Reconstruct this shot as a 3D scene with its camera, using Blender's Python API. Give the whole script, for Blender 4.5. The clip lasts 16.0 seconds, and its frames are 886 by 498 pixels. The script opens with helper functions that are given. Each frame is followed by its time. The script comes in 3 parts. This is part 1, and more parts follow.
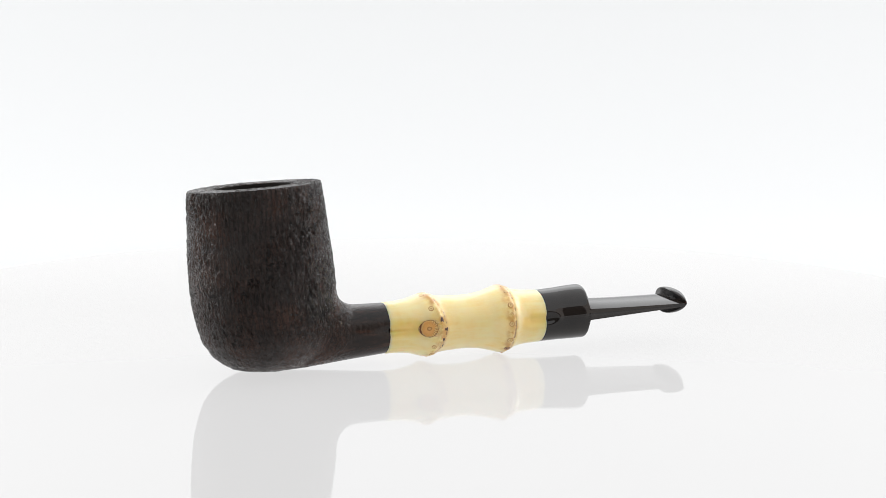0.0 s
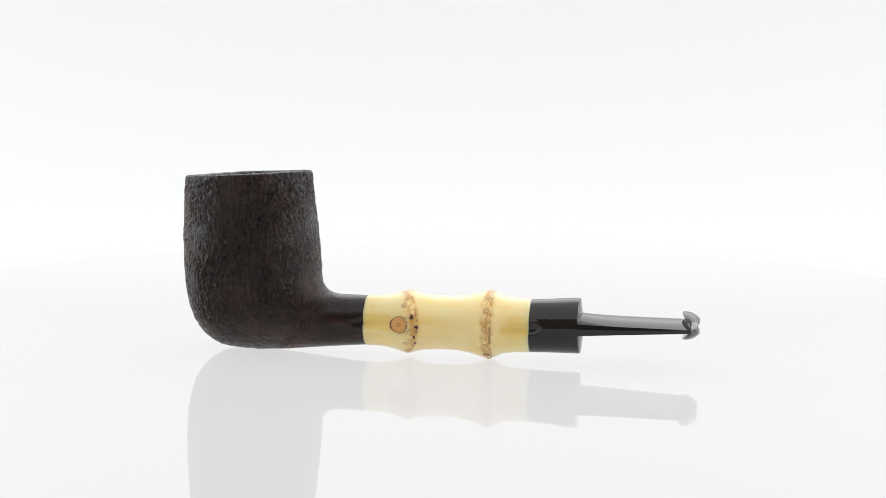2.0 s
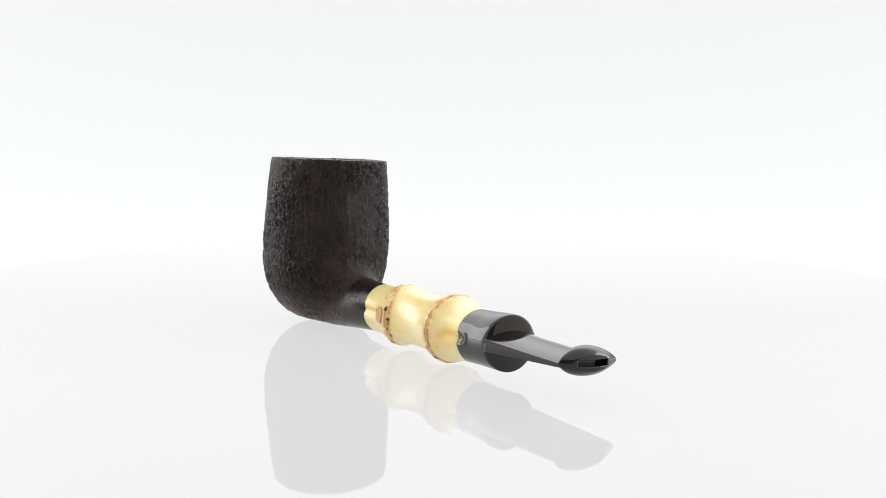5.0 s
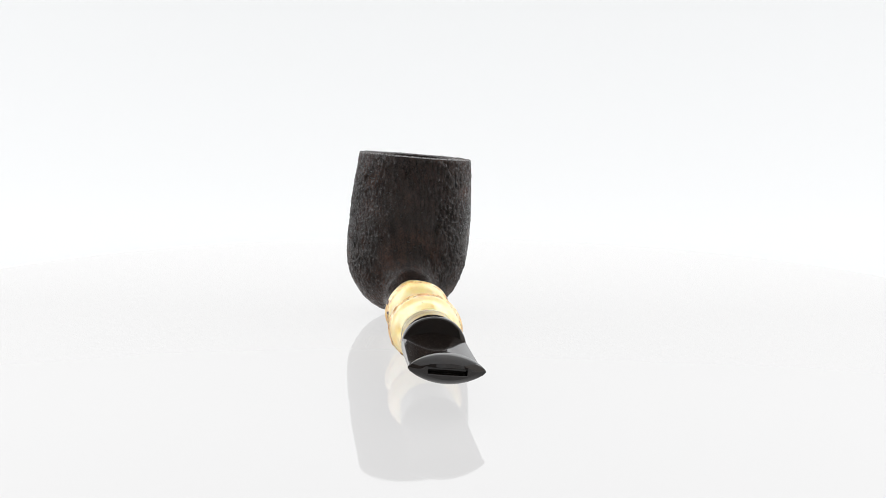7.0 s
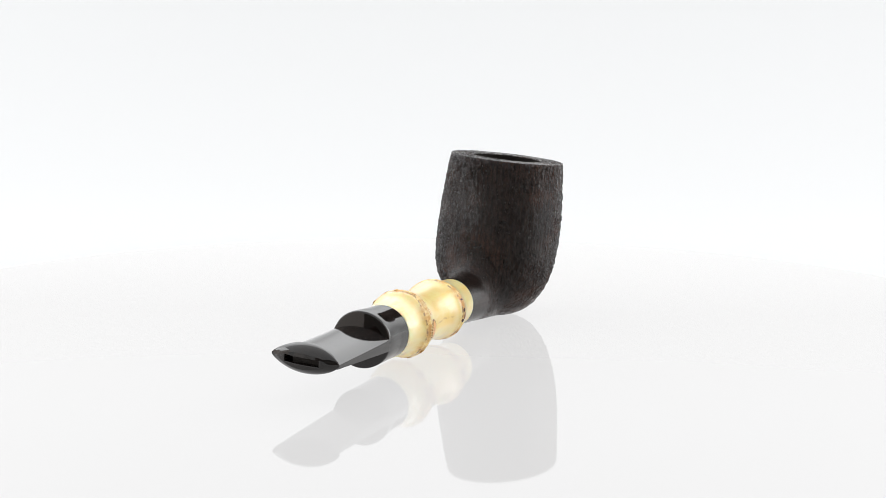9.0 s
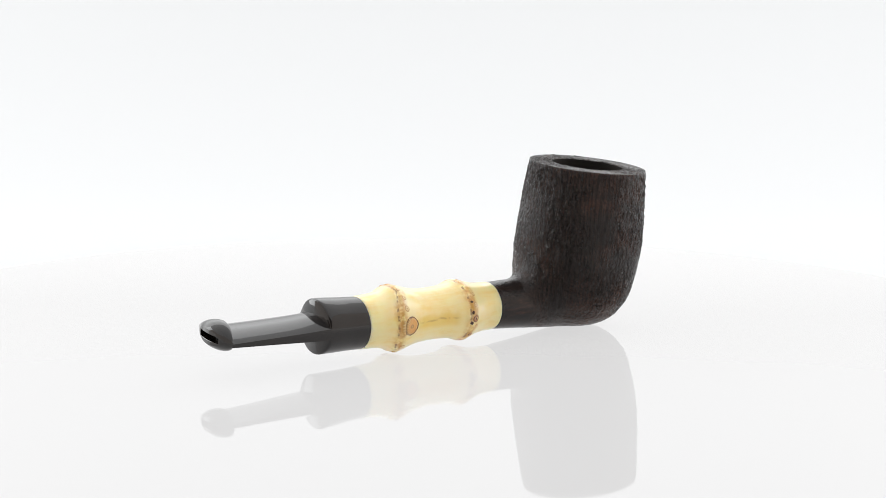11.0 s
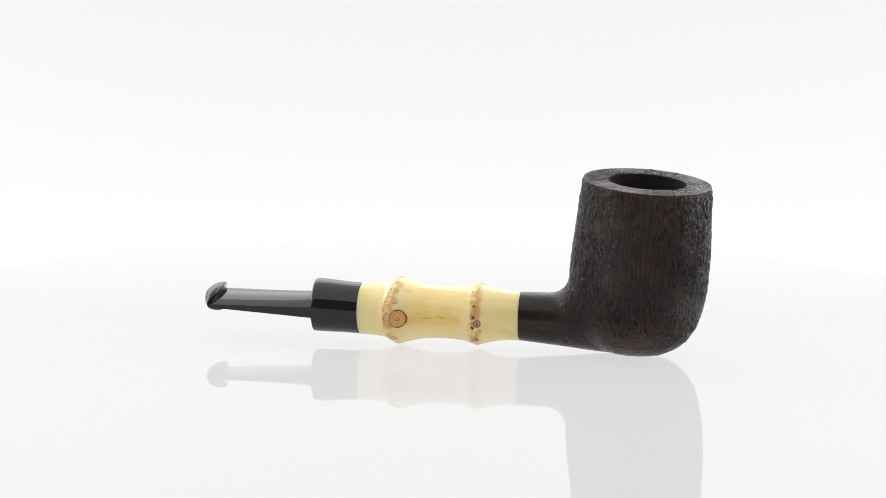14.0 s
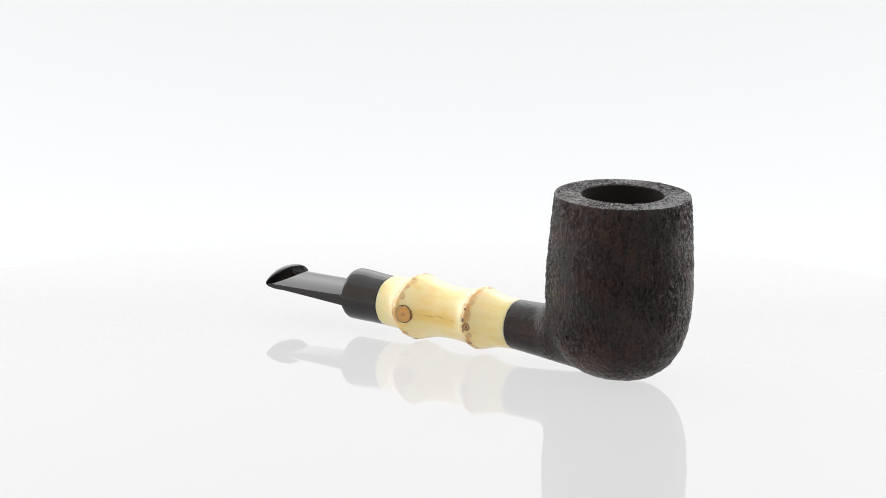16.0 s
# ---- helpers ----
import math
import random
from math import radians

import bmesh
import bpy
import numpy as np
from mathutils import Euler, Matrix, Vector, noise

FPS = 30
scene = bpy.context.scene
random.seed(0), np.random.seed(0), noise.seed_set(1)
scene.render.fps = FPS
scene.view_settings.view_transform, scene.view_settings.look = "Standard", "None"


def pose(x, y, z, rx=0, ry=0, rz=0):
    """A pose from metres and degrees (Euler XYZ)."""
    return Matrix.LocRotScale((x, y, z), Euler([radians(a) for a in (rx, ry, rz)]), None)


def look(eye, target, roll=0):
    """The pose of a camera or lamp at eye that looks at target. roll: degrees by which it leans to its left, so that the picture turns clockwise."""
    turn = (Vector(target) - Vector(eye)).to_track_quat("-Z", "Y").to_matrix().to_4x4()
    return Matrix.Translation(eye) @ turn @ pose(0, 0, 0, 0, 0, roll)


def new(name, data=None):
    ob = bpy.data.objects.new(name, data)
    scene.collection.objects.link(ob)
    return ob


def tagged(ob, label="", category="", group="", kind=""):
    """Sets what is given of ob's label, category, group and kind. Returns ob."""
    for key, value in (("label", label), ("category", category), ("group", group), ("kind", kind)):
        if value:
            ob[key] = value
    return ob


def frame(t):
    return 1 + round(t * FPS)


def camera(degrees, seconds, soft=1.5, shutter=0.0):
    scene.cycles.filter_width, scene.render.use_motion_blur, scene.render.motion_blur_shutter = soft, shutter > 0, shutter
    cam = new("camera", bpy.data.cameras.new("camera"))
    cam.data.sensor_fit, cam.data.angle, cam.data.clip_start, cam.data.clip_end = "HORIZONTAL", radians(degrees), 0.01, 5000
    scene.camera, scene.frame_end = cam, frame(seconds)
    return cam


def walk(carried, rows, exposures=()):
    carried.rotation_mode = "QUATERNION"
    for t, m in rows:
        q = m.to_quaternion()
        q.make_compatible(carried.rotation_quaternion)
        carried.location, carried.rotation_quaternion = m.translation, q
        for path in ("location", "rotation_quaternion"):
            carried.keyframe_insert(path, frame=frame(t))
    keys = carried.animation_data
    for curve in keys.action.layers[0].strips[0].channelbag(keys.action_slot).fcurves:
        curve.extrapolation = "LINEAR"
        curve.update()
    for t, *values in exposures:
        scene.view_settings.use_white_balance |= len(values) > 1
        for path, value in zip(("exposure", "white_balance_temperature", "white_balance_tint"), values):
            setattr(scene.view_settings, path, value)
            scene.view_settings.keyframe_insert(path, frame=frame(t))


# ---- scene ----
# A tobacco pipe with a bamboo shank turns slowly on a white turntable inside a light tent.
MM = 0.001
SPIN = -14.99          # degrees a second
HEADING = 21.1         # where the stem points at the start, degrees from +x
LEAN = -4.5            # the pipe lies rolled a little about its shank
BASE = (-0.052, -0.0073)  # where the bowl touches the disc, before turning

# ---- camera ----
cam = camera(32.13, 16.0, soft=0.6)
EYE = (0.0, -0.4089, 0.09734)
AIM = (EYE[0] - math.sin(radians(0.083)), EYE[1] + math.cos(radians(0.083)), EYE[2] - math.tan(radians(9.6)))
STAND = look(EYE, AIM, 0.585)
walk(cam, [(0.0, STAND), (16.0, STAND)])

# ---- light ----
world = bpy.data.worlds.new("studio")
scene.world = world
world.use_nodes = True
world.node_tree.nodes["Background"].inputs[0].default_value = (0.95, 0.97, 1.0, 1)
world.node_tree.nodes["Background"].inputs[1].default_value = 0.15
scene.view_settings.exposure = 0.0


# ---- materials ----
class Nodes:
    """Short hand for building one node material."""

    def __init__(self, name, rough=0.5, spec=0.5, colour=(0.8, 0.8, 0.8), ior=1.5):
        self.mat = bpy.data.materials.new(name)
        self.mat.use_nodes = True
        self.tree = self.mat.node_tree
        self.bsdf = self.tree.nodes["Principled BSDF"]
        self.set("Base Color", (*colour, 1))
        self.set("Roughness", rough)
        self.set("Specular IOR Level", spec)
        self.set("IOR", ior)

    def set(self, key, value):
        self.bsdf.inputs[key].default_value = value

    def node(self, kind, **props):
        n = self.tree.nodes.new(kind)
        for k, v in props.items():
            if k == "operation":
                n.operation = v
            elif k == "blend":
                n.blend_type = v
            elif k == "feature":
                n.feature = v
        return n

    def link(self, a, b):
        self.tree.links.new(a, b)

    def coords(self, scale=(1000, 1000, 1000), rot=(0, 0, 0)):
        tc, mp = self.node("ShaderNodeTexCoord"), self.node("ShaderNodeMapping")
        mp.inputs["Scale"].default_value = scale
        mp.inputs["Rotation"].default_value = rot
        self.link(tc.outputs["Object"], mp.inputs["Vector"])
        return mp.outputs["Vector"]

    def noise(self, vec, scale, detail=3.0, rough=0.55, distort=0.0):
        n = self.node("ShaderNodeTexNoise")
        n.inputs["Scale"].default_value, n.inputs["Detail"].default_value = scale, detail
        n.inputs["Roughness"].default_value, n.inputs["Distortion"].default_value = rough, distort
        self.link(vec, n.inputs["Vector"])
        return n.outputs["Fac"]

    def voronoi(self, vec, scale, feature="F1", out="Distance"):
        n = self.node("ShaderNodeTexVoronoi", feature=feature)
        n.inputs["Scale"].default_value = scale
        self.link(vec, n.inputs["Vector"])
        return n.outputs[out]

    def math(self, op, a, b=None, clamp=False):
        n = self.node("ShaderNodeMath", operation=op)
        n.use_clamp = clamp
        for i, v in enumerate((a, b)):
            if v is None:
                continue
            if isinstance(v, (int, float)):
                n.inputs[i].default_value = v
            else:
                self.link(v, n.inputs[i])
        return n.outputs[0]

    def ramp(self, fac, stops):
        n = self.node("ShaderNodeValToRGB")
        els = n.color_ramp.elements
        while len(els) < len(stops):
            els.new(0.5)
        for e, (p, c) in zip(els, stops):
            e.position = p
            e.color = (*c, 1) if len(c) == 3 else c
        self.link(fac, n.inputs[0])
        return n.outputs[0]

    def step(self, fac, lo, hi):
        n = self.node("ShaderNodeMapRange")
        n.interpolation_type = "SMOOTHSTEP"
        n.inputs["From Min"].default_value, n.inputs["From Max"].default_value = lo, hi
        self.link(fac, n.inputs["Value"])
        return n.outputs[0]

    def mix(self, fac, a, b, blend="MIX"):
        n = self.tree.nodes.new("ShaderNodeMix")
        n.data_type, n.blend_type = "RGBA", blend
        for sock, v in ((n.inputs[0], fac), (n.inputs[6], a), (n.inputs[7], b)):
            if isinstance(v, (int, float)):
                sock.default_value = v
            elif isinstance(v, tuple):
                sock.default_value = (*v, 1)
            else:
                self.link(v, sock)
        return n.outputs[2]

    def bump(self, height, strength, dist, before=None):
        n = self.node("ShaderNodeBump")
        n.inputs["Strength"].default_value, n.inputs["Distance"].default_value = strength, dist
        self.link(height, n.inputs["Height"])
        if before is not None:
            self.link(before, n.inputs["Normal"])
        return n.outputs[0]

    def to(self, key, out):
        self.link(out, self.bsdf.inputs[key])


def briar_material():
    m = Nodes("sandblasted_briar", rough=0.2, spec=0.32)
    v = m.coords()
    big = m.noise(v, 0.10, 4)
    fine = m.noise(v, 2.6, 3, 0.6)
    sep = m.node("ShaderNodeSeparateXYZ")
    m.link(v, sep.inputs[0])
    smooth = m.step(sep.outputs[0], 17.5, 23.5)       # the shank's end is hardly blasted
    heel = m.math("SUBTRACT", 1.0, m.math("MULTIPLY", m.math("SUBTRACT", 1.0, m.step(sep.outputs[2], 2.0, 15.0)), 0.75))
    # ragged pits and short nicks, in clusters; their shade is painted into the colour
    warp = m.node("ShaderNodeTexNoise")
    warp.inputs["Scale"].default_value, warp.inputs["Detail"].default_value = 1.1, 3.0
    m.link(v, warp.inputs["Vector"])
    shake = m.node("ShaderNodeVectorMath", operation="MULTIPLY_ADD")
    m.link(warp.outputs["Color"], shake.inputs[0])
    shake.inputs[1].default_value = (1.3, 1.3, 1.3)
    m.link(v, shake.inputs[2])

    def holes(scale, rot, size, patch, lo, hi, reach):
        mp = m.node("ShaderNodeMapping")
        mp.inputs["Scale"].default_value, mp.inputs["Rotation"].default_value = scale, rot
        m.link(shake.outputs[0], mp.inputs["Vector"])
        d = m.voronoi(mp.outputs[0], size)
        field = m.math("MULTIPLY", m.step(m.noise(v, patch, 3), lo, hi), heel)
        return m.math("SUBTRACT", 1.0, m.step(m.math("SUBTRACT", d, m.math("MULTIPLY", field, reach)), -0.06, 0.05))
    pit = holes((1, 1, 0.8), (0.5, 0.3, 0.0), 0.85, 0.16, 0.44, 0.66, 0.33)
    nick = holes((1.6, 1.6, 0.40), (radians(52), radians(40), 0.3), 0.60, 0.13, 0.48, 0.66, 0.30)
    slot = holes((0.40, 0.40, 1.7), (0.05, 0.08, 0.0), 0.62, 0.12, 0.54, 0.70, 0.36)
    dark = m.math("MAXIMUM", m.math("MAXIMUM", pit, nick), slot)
    # growth rings that run up the bowl in wavering lines
    rings = m.node("ShaderNodeTexWave")
    rings.inputs["Scale"].default_value, rings.inputs["Distortion"].default_value = 0.27, 11.0
    rings.inputs["Detail"].default_value, rings.inputs["Detail Scale"].default_value = 4.0, 0.55
    m.link(m.coords((1000, 1000, 150), (0, radians(14), radians(35))), rings.inputs["Vector"])
    curl = m.noise(m.coords((1000, 1000, 420), (radians(-16), radians(20), 0.4)), 0.62, 3, 0.55, 1.6)
    crease = m.math("MINIMUM", m.math("ABSOLUTE", m.math("SUBTRACT", curl, 0.5)), 0.09)
    brown = m.ramp(m.math("ADD", m.math("MULTIPLY", big, 0.60), m.math("MULTIPLY", fine, 0.40)),
                   [(0.34, (0.0080, 0.0054, 0.0047)), (0.50, (0.0200, 0.0112, 0.0088)), (0.64, (0.055, 0.0250, 0.0165))])
    brown = m.mix(m.math("MULTIPLY", m.math("MULTIPLY", m.step(rings.outputs["Fac"], 0.45, 0.9), heel), 0.42), brown, (0.0045, 0.0036, 0.0034))
    polished = m.ramp(m.noise(m.coords((230, 1000, 1000)), 0.5, 5, 0.65), [(0.35, (0.009, 0.007, 0.0065)), (0.56, (0.020, 0.012, 0.0095)), (0.75, (0.060, 0.026, 0.017))])
    skin = m.mix(smooth, brown, polished)
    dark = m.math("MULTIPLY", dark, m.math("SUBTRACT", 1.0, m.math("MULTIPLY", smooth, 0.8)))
    # hollows painted near-black, on top of the bump below
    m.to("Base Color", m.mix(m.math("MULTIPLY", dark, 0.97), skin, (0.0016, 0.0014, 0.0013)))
    m.to("Roughness", m.math("ADD", m.math("MULTIPLY", fine, 0.12), m.math("ADD", 0.05, m.math("MULTIPLY", dark, 0.3))))
    h = m.math("ADD", m.math("MULTIPLY", crease, 3.0), m.math("MULTIPLY", dark, -0.75))
    h = m.math("ADD", h, m.math("MULTIPLY", rings.outputs["Fac"], 0.16))
    h = m.math("ADD", h, m.math("MULTIPLY", fine, 0.20))
    wrinkle = m.noise(m.coords((1000, 1000, 560), (radians(10), radians(-12), 0.9)), 1.15, 2, 0.5, 0.9)
    h = m.math("ADD", h, m.math("MULTIPLY", m.math("MINIMUM", m.math("ABSOLUTE", m.math("SUBTRACT", wrinkle, 0.5)), 0.12), 3.2))
    heel = m.math("MULTIPLY", heel, m.math("SUBTRACT", 1.0, m.math("MULTIPLY", m.step(sep.outputs[2], 46.0, 46.6), 0.1)))
    h = m.math("MULTIPLY", h, m.math("MULTIPLY", heel, m.math("SUBTRACT", 1.0, m.math("MULTIPLY", smooth, 0.9))))
    m.to("Normal", m.bump(h, 1.0, 0.00045))
    return m.mat


def bamboo_material():
    """Cream culm with yellow streaks in the grooves and brown nodes."""
    m = Nodes("polished_bamboo", rough=0.28, spec=0.5)
    v = m.coords()
    sep = m.node("ShaderNodeSeparateXYZ")
    m.link(v, sep.inputs[0])
    x, y, z = sep.outputs
    z = m.math("SUBTRACT", z, 9.0)
    along = m.noise(m.coords((120, 1000, 1000)), 0.55, 5, 0.6)
    cloud = m.noise(v, 0.16, 3)
    base = m.ramp(m.math("ADD", m.math("MULTIPLY", along, 0.45), m.math("MULTIPLY", cloud, 0.55)),
                  [(0.32, (0.90, 0.64, 0.20)), (0.50, (0.94, 0.76, 0.35)), (0.68, (0.95, 0.82, 0.47))])
    # streaks along the grooves
    az = m.math("ABSOLUTE", m.math("ADD", z, m.math("MULTIPLY", m.math("SUBTRACT", cloud, 0.5), 3.0)))
    band = m.math("SUBTRACT", 1.0, m.step(az, 0.6, 2.8))
    front = m.step(m.math("MULTIPLY", y, -1.0), 2.0, 5.0)
    back = m.step(y, 2.0, 5.0)
    low = m.math("SUBTRACT", 1.0, m.step(x, 39.5, 42.0))
    high = m.step(x, 67.5, 70.0)
    mid = m.math("MULTIPLY", m.step(x, 46.0, 49.0), m.math("SUBTRACT", 1.0, m.step(x, 61.0, 64.0)))
    streak = m.math("ADD", m.math("MULTIPLY", front, m.math("ADD", low, high)), m.math("MULTIPLY", back, mid))
    streak = m.math("MULTIPLY", m.math("MULTIPLY", streak, band), 0.6)
    col = m.mix(streak, base, (0.86, 0.60, 0.10))
    # brown along the node rings, which run round the culm and dip below each bud
    wob = m.math("MULTIPLY", m.math("SUBTRACT", m.noise(v, 0.5, 3), 0.5), 2.2)
    for centre, side, reach in ((43.6, -1.0, 2.4), (65.4, 1.0, 2.2)):
        f = m.step(m.math("MULTIPLY", y, side), 3.0, 9.0)
        off = m.math("SUBTRACT", m.math("SUBTRACT", x, centre), m.math("MULTIPLY", f, reach))
        d = m.math("ABSOLUTE", m.math("ADD", off, wob))
        ring = m.math("SUBTRACT", 1.0, m.step(d, 0.2, 2.3))
        patch = m.step(m.noise(v, 0.33, 4, 0.65), 0.34, 0.56)
        col = m.mix(m.math("MULTIPLY", m.math("MULTIPLY", ring, patch), 0.85), col, (0.60, 0.29, 0.055))
        line = m.math("SUBTRACT", 1.0, m.step(m.math("ABSOLUTE", m.math("SUBTRACT", off, 0.9)), 0.1, 0.42))
        col = m.mix(m.math("MULTIPLY", m.math("MULTIPLY", line, m.step(m.noise(v, 0.6, 2), 0.45, 0.6)), 0.7), col, (0.22, 0.09, 0.03))
    # one fine dark furrow runs between the nodes on the far bud's side
    wave = m.math("ADD", m.math("MULTIPLY", m.math("SUBTRACT", m.noise(m.coords((1000, 0, 0)), 0.16, 2), 0.5), 2.4), 0.2)
    hair = m.math("SUBTRACT", 1.0, m.step(m.math("ABSOLUTE", m.math("SUBTRACT", z, wave)), 0.05, 0.42))
    run = m.math("MULTIPLY", m.step(x, 47.0, 49.5), m.math("SUBTRACT", 1.0, m.step(x, 58.5, 62.0)))
    hair = m.math("MULTIPLY", m.math("MULTIPLY", hair, run), m.math("MULTIPLY", back, m.step(m.noise(v, 0.45, 3), 0.36, 0.55)))
    col = m.mix(m.math("MULTIPLY", hair, 0.5), col, (0.50, 0.28, 0.07))
    # scattered flecks
    fleck = m.math("SUBTRACT", 1.0, m.step(m.voronoi(m.coords((300, 800, 800)), 0.22), 0.02, 0.075))
    col = m.mix(m.math("MULTIPLY", fleck, 0.55), col, (0.35, 0.18, 0.06))
    ends = m.math("SUBTRACT", 1.0, m.math("MULTIPLY", m.step(x, 32.15, 32.4), m.math("SUBTRACT", 1.0, m.step(x, 75.9, 76.15))))
    col = m.mix(m.math("MULTIPLY", ends, 0.35), col, (0.90, 0.86, 0.70))
    m.to("Base Color", col)
    m.set("Subsurface Weight", 0.8)
    m.set("Subsurface Radius", (1.0, 0.75, 0.4))
    m.set("Subsurface Scale", 0.004)
    m.set("Coat Weight", 0.5)
    m.set("Coat Roughness", 0.12)
    m.to("Normal", m.bump(m.math("ADD", along, m.math("MULTIPLY", m.noise(v, 0.9, 3), 0.5)), 0.18, 0.0003))
    return m.mat


def scar_material(name, inner, ring, outer, size):
    """Rings round the middle of a small scar."""
    m = Nodes(name, rough=0.4)
    v = m.coords()
    length = m.node("ShaderNodeVectorMath", operation="LENGTH")
    m.link(v, length.inputs[0])
    r = m.math("DIVIDE", length.outputs["Value"], size)
    r = m.math("ADD", r, m.math("MULTIPLY", m.math("SUBTRACT", m.noise(v, 1.6, 3), 0.5), 0.35))
    m.to("Base Color", m.ramp(r, [(0.0, ring), (0.16, ring), (0.26, inner), (0.55, inner), (0.70, ring), (0.84, ring), (0.97, outer)]))
    m.to("Normal", m.bump(m.noise(v, 2.0, 3), 0.4, 0.0003))
    return m.mat


def bud_material():
    """Orange-brown scar with a small pale eye and a dark outline."""
    m = Nodes("bud_scar_skin", rough=0.35)
    v = m.coords()
    length = m.node("ShaderNodeVectorMath", operation="LENGTH")
    m.link(v, length.inputs[0])
    wob = m.math("MULTIPLY", m.math("SUBTRACT", m.noise(v, 0.9, 4, 0.6), 0.5), 0.30)
    r = m.math("ADD", m.math("DIVIDE", length.outputs["Value"], 2.9), wob)
    m.to("Base Color", m.ramp(r, [(0.0, (0.42, 0.18, 0.05)), (0.10, (0.72, 0.44, 0.17)), (0.19, (0.40, 0.16, 0.04)), (0.27, (0.76, 0.40, 0.12)),
                                  (0.62, (0.70, 0.34, 0.09)), (0.74, (0.66, 0.42, 0.16)), (0.80, (0.26, 0.10, 0.03)), (0.90, (0.12, 0.045, 0.015)), (1.0, (0.62, 0.42, 0.16))]))
    m.to("Normal", m.bump(m.noise(v, 1.1, 4), 0.5, 0.0005))
    # pale comb of husk teeth on the side towards the stem
    sep = m.node("ShaderNodeSeparateXYZ")
    m.link(v, sep.inputs[0])
    turn = m.math("ARCTAN2", sep.outputs[1], sep.outputs[0])
    teeth = m.step(m.math("SINE", m.math("ADD", m.math("MULTIPLY", turn, 19.0), m.math("MULTIPLY", m.noise(v, 0.8, 2), 9.0))), -0.1, 0.5)
    zone = m.math("MULTIPLY", m.step(sep.outputs[0], 0.2, 1.0), m.math("MULTIPLY", m.step(r, 0.46, 0.56), m.math("SUBTRACT", 1.0, m.step(r, 0.86, 0.94))))
    old = m.bsdf.inputs["Base Color"].links[0].from_socket
    col = m.mix(m.math("MULTIPLY", zone, m.math("MULTIPLY", m.step(m.noise(v, 1.2, 2), 0.35, 0.6), 0.6)), old, m.mix(teeth, (0.36, 0.16, 0.04), (0.84, 0.64, 0.30)))
    m.to("Base Color", col)
    return m.mat


def ebonite_material():
    m = Nodes("black_ebonite", rough=0.1, spec=0.38, ior=1.6)
    v = m.coords()
    m.to("Base Color", m.ramp(m.noise(m.coords((200, 1000, 1000)), 0.4, 4), [(0.3, (0.006, 0.0048, 0.0045)), (0.75, (0.015, 0.0105, 0.0085))]))
    m.to("Roughness", m.math("ADD", m.math("MULTIPLY", m.noise(v, 0.6, 4), 0.08), 0.02))
    m.to("Normal", m.bump(m.noise(v, 0.30, 2), 0.018, 0.0003))
    return m.mat


def plain_material(name, colour, rough, spec=0.5, vary=0.03, scale=40.0):
    m = Nodes(name, rough=rough, spec=spec, colour=colour)
    f = m.noise(m.coords((1, 1, 1)), scale, 4)
    m.to("Base Color", m.mix(f, tuple(c * (1 - vary) for c in colour), tuple(min(1, c * (1 + vary)) for c in colour)))
    return m.mat


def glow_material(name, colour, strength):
    """Cloth with added emission, for the unseen walls that light the pipe."""
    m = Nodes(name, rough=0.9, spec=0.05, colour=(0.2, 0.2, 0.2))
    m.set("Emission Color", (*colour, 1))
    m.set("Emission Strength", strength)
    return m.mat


def sweep_material():
    """White cloth with its own emission, raised above the view to brighten reflections."""
    m = Nodes("back_glow_cloth", rough=0.9, spec=0.05, colour=(0.2, 0.2, 0.2))
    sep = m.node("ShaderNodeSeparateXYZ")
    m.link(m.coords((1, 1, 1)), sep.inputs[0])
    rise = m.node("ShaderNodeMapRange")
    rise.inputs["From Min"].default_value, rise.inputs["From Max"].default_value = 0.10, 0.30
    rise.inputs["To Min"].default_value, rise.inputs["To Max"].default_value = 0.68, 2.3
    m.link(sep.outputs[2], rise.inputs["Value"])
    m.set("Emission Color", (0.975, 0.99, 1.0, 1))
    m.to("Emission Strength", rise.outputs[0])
    return m.mat


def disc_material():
    """Glossy white acrylic, with emission added so the pipe's shadow stays faint."""
    m = Nodes("white_acrylic_glow", rough=0.03, spec=0.080)
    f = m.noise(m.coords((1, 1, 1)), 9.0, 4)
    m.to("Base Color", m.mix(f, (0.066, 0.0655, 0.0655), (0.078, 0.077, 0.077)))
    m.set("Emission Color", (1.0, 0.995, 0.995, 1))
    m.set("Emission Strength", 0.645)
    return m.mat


BRIAR, BAMBOO, EBONITE = briar_material(), bamboo_material(), ebonite_material()
CHAR = plain_material("bare_chamber_wood", (0.02, 0.017, 0.015), 0.8, 0.2, 0.3, 900)
SCAR = scar_material("root_scar_skin", (0.78, 0.58, 0.27), (0.55, 0.29, 0.09), (0.66, 0.42, 0.14), 0.9)
SCAR_DARK = scar_material("root_scar_skin_dark", (0.45, 0.22, 0.09), (0.10, 0.035, 0.02), (0.16, 0.06, 0.03), 1.15)
BUD = bud_material()
STAIN = plain_material("dark_stain", (0.07, 0.028, 0.018), 0.45, 0.5, 0.4, 2500)
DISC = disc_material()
BACK = sweep_material()
SIDES = glow_material("side_glow_cloth", (0.97, 0.99, 1.0), 4.6)
ROOF = glow_material("roof_glow_cloth", (0.97, 0.985, 1.0), 1.0)
FLAP = glow_material("warm_glow_cloth", (1.0, 0.90, 0.83), 0.85)
DOOR = plain_material("dark_reflection_wall", (0.12, 0.115, 0.11), 0.9, 0.05, 0.1, 30.0)


